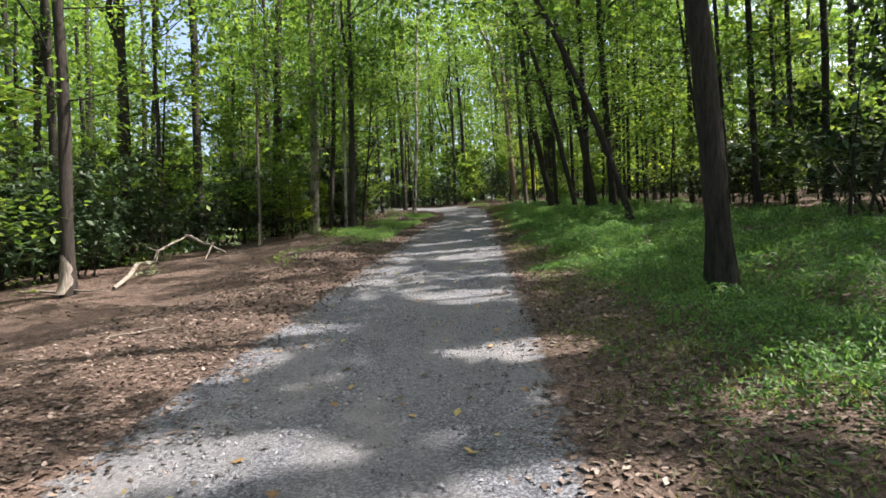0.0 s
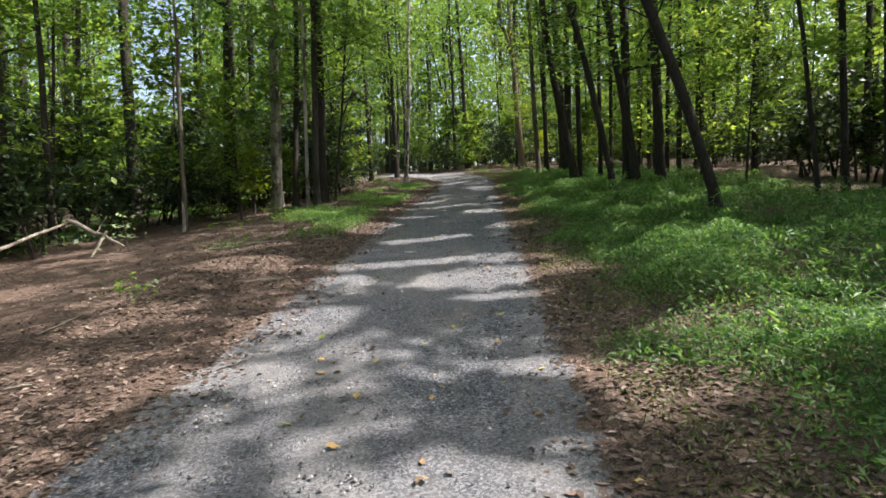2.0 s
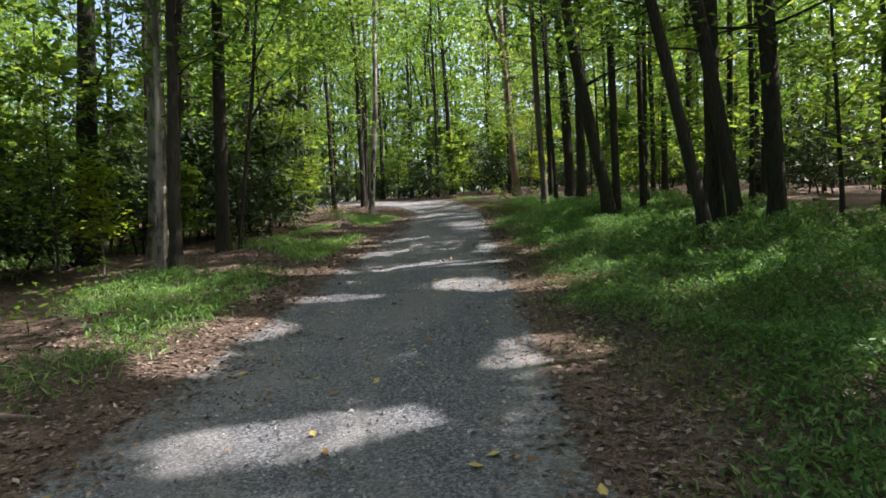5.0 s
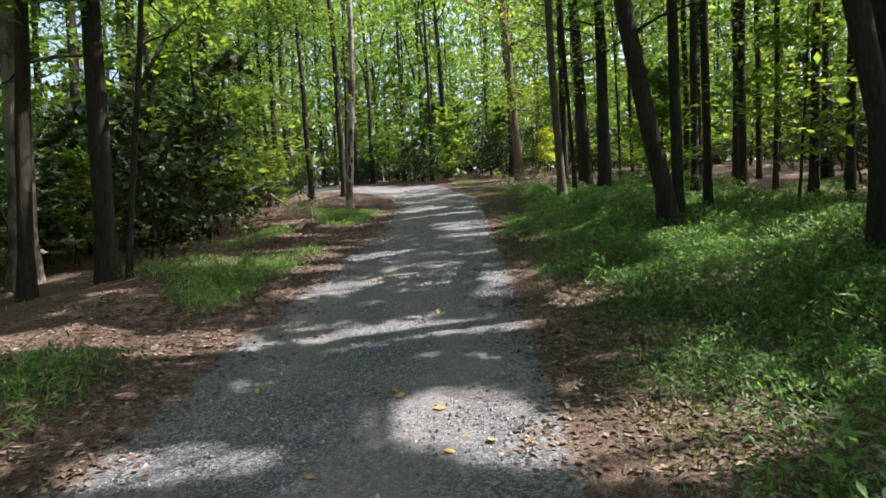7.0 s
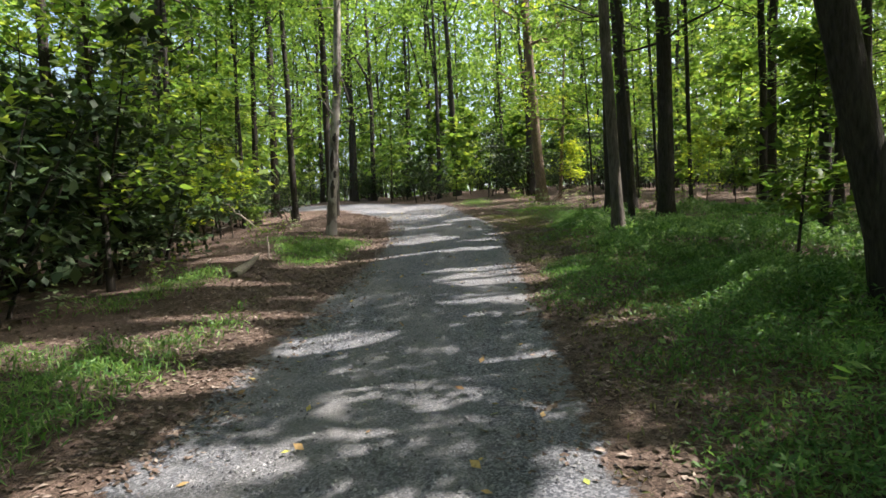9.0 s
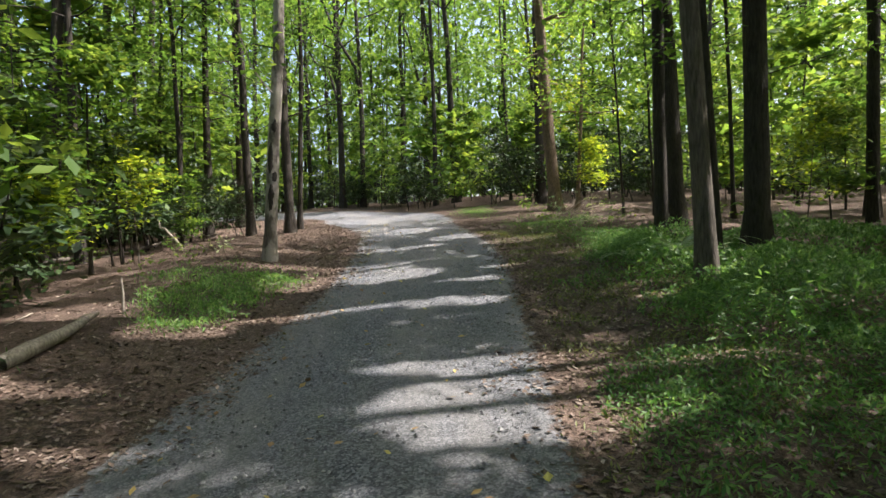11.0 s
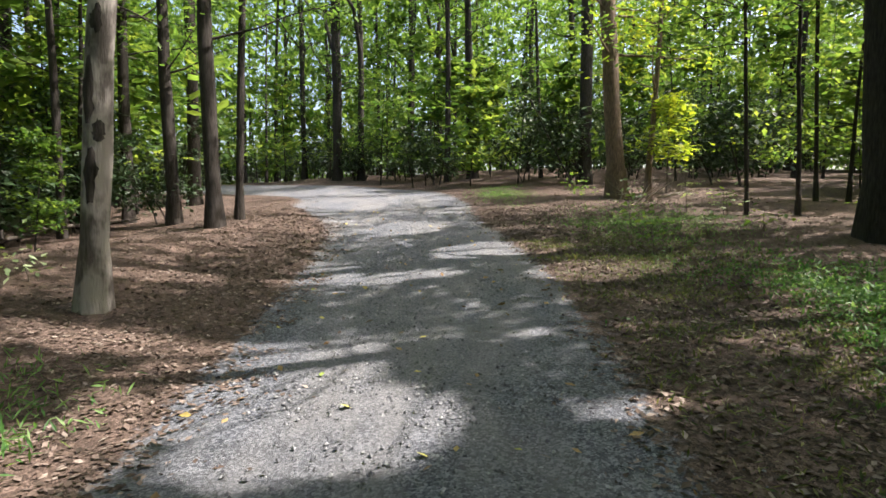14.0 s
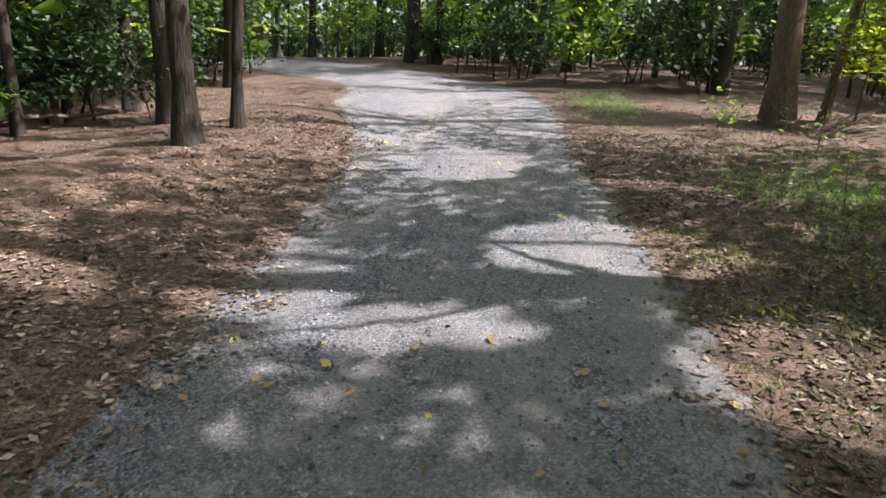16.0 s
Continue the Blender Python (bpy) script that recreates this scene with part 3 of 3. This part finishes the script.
grow(KINDS, 1, -5.09, 32.72, 0.85, 20)
grow(KINDS, 3, -4.76, 33.60, 0.9, 80)
grow(KINDS, 0, -4.84, 37.92, 0.7, 140)
grow(KINDS, 4, 7.57, 16.45, 0.7, 10)
grow(KINDS, 5, 7.62, 18.78, 0.8, 210)
BRIGHT = []
for k in range(2):
    stem, leaves = sapling_parts("bright", 3.4 + k, 0.025, 22, 1000, 0.085, LEAF_BRIGHT, BARK_GREY, 95 + k, 0.35, 0.32, 0.3)
    root = thing("young_tree", pose(0, -64, 0), "young tree with bright yellow-green layered leaves", "tree", "understory trees")
    part("trunk", stem, root)
    part("crown", leaves, root)
    BRIGHT.append(root)
grow(BRIGHT, 0, 7.7, 43.3, 0.95)
grow(BRIGHT, 1, -4.31, 34.55, 0.7, 60)
grow(BRIGHT, 0, -4.87, 32.28, 0.8, 130)
grow(BRIGHT, 1, 8.16, 31.97, 0.9, 200)
grow(BRIGHT, 0, -5.63, 21.20, 0.9, 250)
for k in range(16):
    x, y = -6.5 - 2.6 * (k % 4) - g.uniform(0, 1.2), 38 + 3.6 * (k // 4) + g.uniform(0, 1.5)
    grow(SHRUBS if k % 3 == 0 else KINDS if k % 3 == 1 else TALL, k, x, y, g.uniform(0.85, 1.15), g.uniform(0, 360))
under = []
for _ in range(40000):
    if len(under) >= 370:
        break
    x, y = g.uniform(-40, 40), g.uniform(1, 88)
    d = abs(float(off_road(x, y)))
    clear = (6.2 if x < road_x(y) else 7.6) if y < 44 else 3.6
    gap = 1.9 if d < 18 and y < 60 else 2.3
    if d < clear or (d < 8 and 44 < y < 50) or (x - 6.5) ** 2 + (y - 41) ** 2 < 16 or any((x - a) ** 2 + (y - b) ** 2 < gap * gap for a, b in under):
        continue
    under.append((x, y))
    pick = g.uniform()
    kinds = SHRUBS if pick < 0.22 else KINDS if d < 14 and y < 40 or pick < 0.4 else TALL
    grow(kinds, len(under), x, y, g.uniform(0.75, 1.15), g.uniform(0, 360))

# dark evergreen thickets that fill the ground between the trunks
for _ in range(4000):
    if len(under) >= 530:
        break
    x, y = g.uniform(-32, 30), g.uniform(6, 80)
    d = float(off_road(x, y))
    clear = (7.0 if d < 0 else 9.0) if y < 40 else 5.0
    if abs(d) < clear or (46 > y > 34 and 0 < d < 14) or any((x - a) ** 2 + (y - b) ** 2 < 1.5 for a, b in under):
        continue
    under.append((x, y))
    grow(SHRUBS, len(under), x, y, g.uniform(0.6, 1.05), g.uniform(0, 360))

# far woods that close the view
far = []
for _ in range(20000):
    a, d = g.uniform(0, 2 * np.pi), g.uniform(50, 95)
    x, y = d * np.cos(a), 30 + d * np.sin(a)
    if y < 0 and g.uniform() < 0.7:
        continue
    up = (9.5 if in_glade(x, y) else 34) * g.uniform(0, 1) ** 1.15
    far.append((x, y, float(ground_z(x, y)) + up))
far = np.repeat(np.array(far), 10, axis=0) + g.normal(0, 1, (len(far) * 10, 3)) * [1.8, 1.8, 0.9]
woods_far = new("far_woods", mesh_of("far_woods", *leaf_quads(far, 0.5, g, 0.7), LEAF_CANOPY))
tagged(woods_far, "distant leafy green woods closing the view", "trees", kind="stuff")
stems = []
for _ in range(260):
    a, d = g.uniform(0, 2 * np.pi), g.uniform(55, 100)
    x, y = d * np.cos(a), 35 + d * np.sin(a)
    if y > 0 and abs(float(off_road(x, y))) < 5:
        continue
    z = float(ground_z(x, y))
    q = np.stack([x + np.linspace(0, g.normal(0, 0.8), 4), np.full(4, y), z + np.linspace(-0.2, 17, 4)], -1)
    stems.append(tube(q, np.linspace(0.2, 0.06, 4) * g.uniform(0.6, 1.3), 6))
trunks_far = new("far_trunks", mesh_of("far_trunks", *joined(stems), BARK_DARK, True))
tagged(trunks_far, "distant dark trunks among the far woods", "trees", kind="stuff")

# ---- ground cover ----


def scatter(n, xa, xb, ya, yb, keep, g):
    """Random places in a rectangle, kept with the chance that keep(x, y) gives."""
    x, y = g.uniform(xa, xb, n), g.uniform(ya, yb, n)
    k = g.uniform(size=n) < keep(x, y)
    return x[k], y[k]


def right_grass(x, y):
    d = off_road(x, y)
    near = smoothstep(1.6, 3.1, d + 0.6 * waves(x, y, 2.0) - 0.5 * smoothstep(24, 29, y))
    far_edge = 1 - smoothstep(6.5, 8.5, d + 0.6 * waves(x, y, 3))
    along = smoothstep(-1.0, 2.5, y) * (1 - smoothstep(31.5, 35.5, y + d * 0.15))
    bare = 1 - 0.9 * np.exp(-((x - 5.7) / 1.1) ** 2 - ((y - 12.4) / 0.9) ** 2) - 0.9 * np.exp(-((x - 3.9) / 0.9) ** 2 - ((y - 4.2) / 0.8) ** 2)
    return near * far_edge * along * bare.clip(0, 1) * (0.75 + 0.25 * waves(x + 5, y, 1.5)).clip(0.1, 1)


def cover_height(x, y):
    return (0.19 + 0.15 * waves(x, y, 1.9) + 0.06 * waves(x + 20, y, 0.7)) * smoothstep(1.2, 3.0, off_road(x, y)) + 0.03


def left_grass(x, y):
    d = -off_road(x, y)
    strip = smoothstep(1.7, 2.3, d) * (1 - smoothstep(3.4, 5.0, d)) * smoothstep(12, 16, y) * (1 - smoothstep(30.5, 33, y))
    glade = smoothstep(8, 10, d) * (1 - smoothstep(14, 17, d)) * smoothstep(14, 18, y) * (1 - smoothstep(36, 42, y))
    return (strip * smoothstep(-0.25, 0.5, waves(x, y, 3.0)) + 0.9 * glade * smoothstep(-0.3, 0.3, waves(x + 30, y, 4.0))).clip(0, 1)


def sparse_grass(x, y):
    d = off_road(x, y)
    return (0.9 * edge_band(d, x, y)).clip(0, 1)


def moss_bank(x, y):
    moss = np.exp(-((x - 5.3) / 0.9) ** 2 - ((y - 38.2) / 1.7) ** 2) + np.exp(-((x - 3.7) / 0.6) ** 2 - ((y - 46) / 2.0) ** 2)
    return (0.8 * moss).clip(0, 1)


def edge_band(d, x, y):
    """The thinly grown strip beside the gravel."""
    return smoothstep(1.15, 1.9, d) * (1 - smoothstep(2.8, 4.6, d)) * (y < 37) * (0.25 + 0.75 * smoothstep(-0.5, 0.5, waves(x + 3, y, 1.1)))


def blades(n, box, keep, height, size, slim, g, flat, aim):
    x, y = scatter(n, *box, keep, g)
    h = np.maximum(height(x, y), 0.03) * g.uniform(0.05, 1.0, len(x)) ** 0.7
    c = np.stack([x, y, ground_z(x, y) + h], -1)
    return leaf_quads(c, size, g, flat, slim, aim)


g = np.random.default_rng(11)
cover = new("stiltgrass", mesh_of("stiltgrass", *joined([
    blades(1300000, (1, 7, -1.0, 36), lambda x, y: right_grass(x, y) * (off_road(x, y) < 3.6), cover_height, 0.026, 0.3, g, 0.55, 0.35),
    blades(480000, (3, 11, -1.0, 36), lambda x, y: right_grass(x, y) * (off_road(x, y) > 3.4), cover_height, 0.046, 0.24, g, 0.55, 0.35),
]), LEAF_GRASS))
tagged(cover, "dense bright green stiltgrass carpet beside the lane", "grass", kind="stuff")
verge = new("verge_grass", mesh_of("verge_grass", *joined([
    blades(190000, (-6, 0, 9, 33), left_grass, lambda x, y: 0.16 + 0.07 * waves(x, y, 1.0), 0.045, 0.16, g, 0.5, 0.6),
    blades(110000, (2.5, 7.5, 32, 50), moss_bank, lambda x, y: 0.06 + 0.0 * x, 0.032, 0.18, g, 0.5, 0.6),
    blades(90000, (-18, -6, 12, 42), left_grass, lambda x, y: 0.2 + 0.05 * waves(x, y, 1.0), 0.08, 0.16, g, 0.5, 0.6),
]), LEAF_GRASS))
thin = new("thin_grass", mesh_of("thin_grass", *blades(420000, (0.5, 7, -1.0, 50), sparse_grass, lambda x, y: 0.05 + 0.05 * waves(x, y, 0.8), 0.026, 0.22, g, 0.6, 0.45), LEAF_OLIVE))
tagged(thin, "thin olive-green grass and weeds among dry leaves", "grass", kind="stuff")
tagged(verge, "patchy short green grass on the verge", "grass", kind="stuff")


def litter_place(x, y):
    d = np.abs(off_road(x, y)) - road_half(y) + 1.3
    return (0.02 + smoothstep(0.6, 1.6, d + 0.3 * waves(x, y, 1.0)) ** 2) * (1 - 0.75 * right_grass(x, y)) * (1 - 0.4 * smoothstep(5, 9, d))


x, y = scatter(70000, -9, 9, -1.5, 48, litter_place, g)
x2, y2 = scatter(250000, -5, 7, 0, 42, lambda x, y: litter_place(x, y) * (1 - smoothstep(2.5, 4.5, np.abs(off_road(x, y)))), g)
x, y = np.concatenate([x, x2]), np.concatenate([y, y2])
litter = new("fallen_leaves", mesh_of("fallen_leaves", *leaf_quads(np.stack([x, y, ground_z(x, y) + g.uniform(0.004, 0.018, len(x))], -1), 0.026, g, 0.24, 0.55, 0.0), DRY_LEAF))
tagged(litter, "curled dry brown leaves lying on the forest floor", "leaves", kind="stuff")


def road_surface(x, y):
    d = np.abs(off_road(x, y)) / road_half(y)
    return ground_z(x, y) + 0.035 - 0.045 * smoothstep(0.55, 1.12, d) - 0.016 * np.exp(-((d * 1.28 - 0.68) / 0.22) ** 2) + 0.006 * waves(x, y, 0.35)


def stones(n, box, keep, size, g):
    x, y = scatter(n, *box, keep, g)
    n = len(x)
    o = np.array([[1, 0, -0.5], [-1, 0, -0.5], [0, 1, -0.5], [0, -1, -0.5], [0, 0, 1]], float)
    f = np.array([[0, 2, 4], [2, 1, 4], [1, 3, 4], [3, 0, 4]])
    s = size * np.exp(g.normal(0, 0.4, (n, 1, 1))).clip(0.4, 1.7) * g.uniform(0.55, 1.2, (n, 5, 1))
    a = g.uniform(0, 6.28, n)
    ca, sa = np.cos(a)[:, None], np.sin(a)[:, None]
    v = o[None] * s + g.normal(0, size * 0.15, (n, 5, 3))
    v = np.stack([v[..., 0] * ca - v[..., 1] * sa, v[..., 0] * sa + v[..., 1] * ca, v[..., 2] * 0.6], -1)
    v += np.stack([x, y, road_surface(x, y) + size * 0.15], -1)[:, None]
    return v.reshape(-1, 3), (f[None] + 5 * np.arange(n)[:, None, None]).reshape(-1, 3)


def on_road(x, y):
    d = np.abs(off_road(x, y))
    return (1 - smoothstep(1.1, 1.75, d)) * (0.55 + 0.45 * waves(x, y, 1.4)).clip(0.12, 1)


gravel = new("gravel_stones", mesh_of("gravel_stones", *stones(170000, (-2.8, 4.2, -0.5, 44), on_road, 0.0105, g), STONE))
tagged(gravel, "loose grey crushed stones on the lane", "gravel", kind="stuff")
x, y = scatter(1500, -2.8, 4.2, 0, 44, lambda x, y: (np.abs(off_road(x, y)) < 1.35) * 1.0, g)
strewn = new("lane_leaves", mesh_of("lane_leaves", *leaf_quads(np.stack([x, y, road_surface(x, y) + 0.012], -1), 0.035, g, 0.3, 0.6, 0.0), ROAD_LEAF))
tagged(strewn, "yellow and brown leaves strewn over the gravel", "leaves", kind="stuff")

# ---- dead wood and single plants ----


def dead_branch(a, b, radius, label, name="fallen_branch", twigs=0, seed=1, mat=None, sides=9, arch=0.0):
    g = np.random.default_rng(seed)
    a, b = Vector((*a[:2], float(ground_z(*a[:2])) + a[2])), Vector((*b[:2], float(ground_z(*b[:2])) + b[2]))
    t = np.linspace(0, 1, 9)
    p = np.array([list((b - a) * k) for k in t]) + g.normal(0, 0.012 * (b - a).length, (9, 3)) * np.sin(np.pi * t)[:, None]
    p[:, 2] += arch * np.sin(np.pi * t)
    root = thing(name, pose(*a), label, "branch" if name != "fallen_log" else "log")
    r = radius * (1 - 0.55 * t) * np.r_[0.75, np.ones(7), 0.6]
    part("limb" if name != "fallen_log" else "log_body", mesh_of("limb", *tube(p, r, sides, None, 0.06, seed), mat or DEADWOOD, True), root)
    for k in range(twigs):
        q, s = limb(p[3 + k % 4], g.uniform(0, 6.28), g.uniform(-0.1, 0.8), g.uniform(0.3, 0.8), radius * 0.4, g, 5)
        part("twig", mesh_of("twig", *tube(q, s, 5), mat or DEADWOOD, True), root)
    return root


dead_branch((-6.3, 8.7, 0.04), (-7.6, 15.0, 0.76), 0.05, "long grey fallen limb propped on other dead wood", twigs=2, seed=5, arch=0.12)
dead_branch((-7.6, 14.9, 0.8), (-6.3, 14.6, 0.08), 0.055, "pale broken branch slanting down to the leaf litter", twigs=2, seed=6)
dead_branch((-6.75, 14.8, 0.45), (-6.8, 14.3, 0.02), 0.04, "short pale broken stick leaning upright", seed=7)
dead_branch((-8.33, 9.02, 0.05), (-6.34, 8.50, 0.05), 0.03, "grey stick lying beside a tree foot", seed=8)
dead_branch((-4.3, 13.9, 0.03), (-1.7, 13.2, 0.04), 0.025, "long thin pale stick lying on the verge", seed=9)
dead_branch((-1.93, 27.4, 0.06), (-1.98, 28.95, 0.12), 0.09, "pale barkless log with a broken end in the grass", "fallen_log", seed=10)
dead_branch((-1.86, 29.28, -0.1), (-1.9, 29.32, 0.42), 0.022, "thin pale broken stem standing upright", "dead_stem", seed=11)
dead_branch((-13.00, 37.60, -0.1), (-13.19, 37.60, 6), 0.13, "bare pale standing dead trunk", "dead_stem", seed=12)
dead_branch((-4.03, 36.04, 0.02), (-5.72, 37.92, 1.1), 0.035, "grey dead stem leaning beside a tree", "dead_stem", seed=13)
dead_branch((-7.90, 34.91, 0.1), (-5.21, 41.94, 0.15), 0.07, "old dark log half sunk in leaf litter", "fallen_log", seed=14, mat=BARK_GREY)
for k in range(9):
    a = g.uniform(0, 6.28)
    dead_branch((6.9 + 0.5 * math.cos(a), 42.9 + 0.5 * math.sin(a), 0.03), (7.3 + 0.9 * math.cos(a), 42.7 + 0.8 * math.sin(a), g.uniform(0.05, 0.5)), 0.022, "pale dry twig in a brush heap by a tree", twigs=2, seed=30 + k)
for k in range(14):
    x, y = g.uniform(-6, -1.8), g.uniform(2, 40)
    a = g.uniform(0, 6.28)
    if abs(float(off_road(x, y))) > 1.7:
        dead_branch((x, y, 0.02), (x + 0.6 * math.cos(a), y + 0.6 * math.sin(a), 0.03), 0.012, "small dry twig on the leaf litter", name="dry_twig", seed=60 + k, sides=5)


def fern(x, y, fronds, length, seed):
    g = np.random.default_rng(seed)
    root = thing("fern", pose(x, y, float(ground_z(x, y))), "pale silvery-green fern with arching fronds", "fern", "ferns in the grass")
    for k in range(fronds):
        a, lift = k * 6.28 / fronds + g.normal(0, 0.2), g.uniform(0.5, 0.9)
        t = np.linspace(0.08, 1, 22)
        spine = np.stack([np.cos(a) * t * length, np.sin(a) * t * length, length * (lift * t * 1.3 - 0.75 * t ** 2) + 0.1], -1)
        side = np.array([-np.sin(a), np.cos(a), 0])
        w = 0.13 * length * np.sin(np.pi * np.clip(t, 0, 1) ** 0.7) + 0.01
        along = np.array([np.cos(a), np.sin(a), 0.1]) * 0.03 * length
        n = len(t)
        v = np.concatenate([spine, spine + side * w[:, None] + along, spine - side * w[:, None] + along])
        k = np.arange(n - 1)
        f = np.concatenate([np.stack([k, k + 1, k + n], -1), np.stack([k + 1, k, k + 2 * n], -1)])
        part("frond", mesh_of("frond", v, f, LEAF_FERN), root)
    return root



def seedling(x, y, height, seed, mat, label):
    """A knee-high seedling: a thin stem with a few flat tiers of broad leaves."""
    g = np.random.default_rng(seed)
    root = thing("seedling", pose(x, y, float(ground_z(x, y))), label, "plant", "seedlings on the forest floor")
    p = trunk_points(height, g.normal(0, 0.12, 2), 0, g, 6)
    part("stem", mesh_of("stem", *tube(p, np.linspace(0.008, 0.002, 6), 5), BARK_GREY, True), root)
    n = 46
    t = np.round(g.uniform(0.35, 1.0, n) * 4) / 4
    c = np.stack([np.interp(t, np.linspace(0, 1, 6), p[:, k]) for k in range(3)], -1) + g.normal(0, 1, (n, 3)) * [0.16, 0.16, 0.03]
    part("leaves", mesh_of("leaves", *leaf_quads(c, 0.05, g, 0.3, 0.55), mat), root)


for k in range(46):
    left = k % 3 > 0
    x, y = (g.uniform(-8.5, -2.4), g.uniform(8, 40)) if left else (g.uniform(4.5, 9.5), g.uniform(33, 42))
    if abs(float(off_road(x, y))) > 2.6:
        seedling(x, y, g.uniform(0.3, 0.8), 400 + k, LEAF_MAPLE if k % 4 else LEAF_FERN, "small broad-leaved seedling on the forest floor")

fern(5.1, 29.95, 10, 0.7, 1)
fern(5.7, 30.35, 9, 0.65, 2)
fern(4.55, 30.3, 7, 0.45, 3)


def weed(x, y, height, seed):
    """A leafy single stem with pale lance-shaped leaves."""
    g = np.random.default_rng(seed)
    root = thing("weed", pose(x, y, float(ground_z(x, y))), "upright green weed with lance-shaped leaves", "plant", "weeds in the grass")
    p = trunk_points(height, g.normal(0, 0.15, 2), 0, g, 7)
    part("stem", mesh_of("stem", *tube(p, np.linspace(0.005, 0.002, 7), 4), LEAF_GRASS), root)
    n = 34
    t = g.uniform(0.2, 1, n)
    c = np.stack([np.interp(t, np.linspace(0, 1, 7), p[:, k]) for k in range(3)], -1) + g.normal(0, 0.045, (n, 3)) * [1, 1, 0.4]
    part("leaves", mesh_of("leaves", *leaf_quads(c, 0.05, g, 0.4, 0.3), LEAF_GRASS), root)
    return root


for k in range(150):
    x, y = g.uniform(1.6, 5.5), g.uniform(0.6, 31)
    if 1.9 < float(off_road(x, y)) < 4.5:
        weed(x, y, g.uniform(0.3, 0.6), 200 + k)
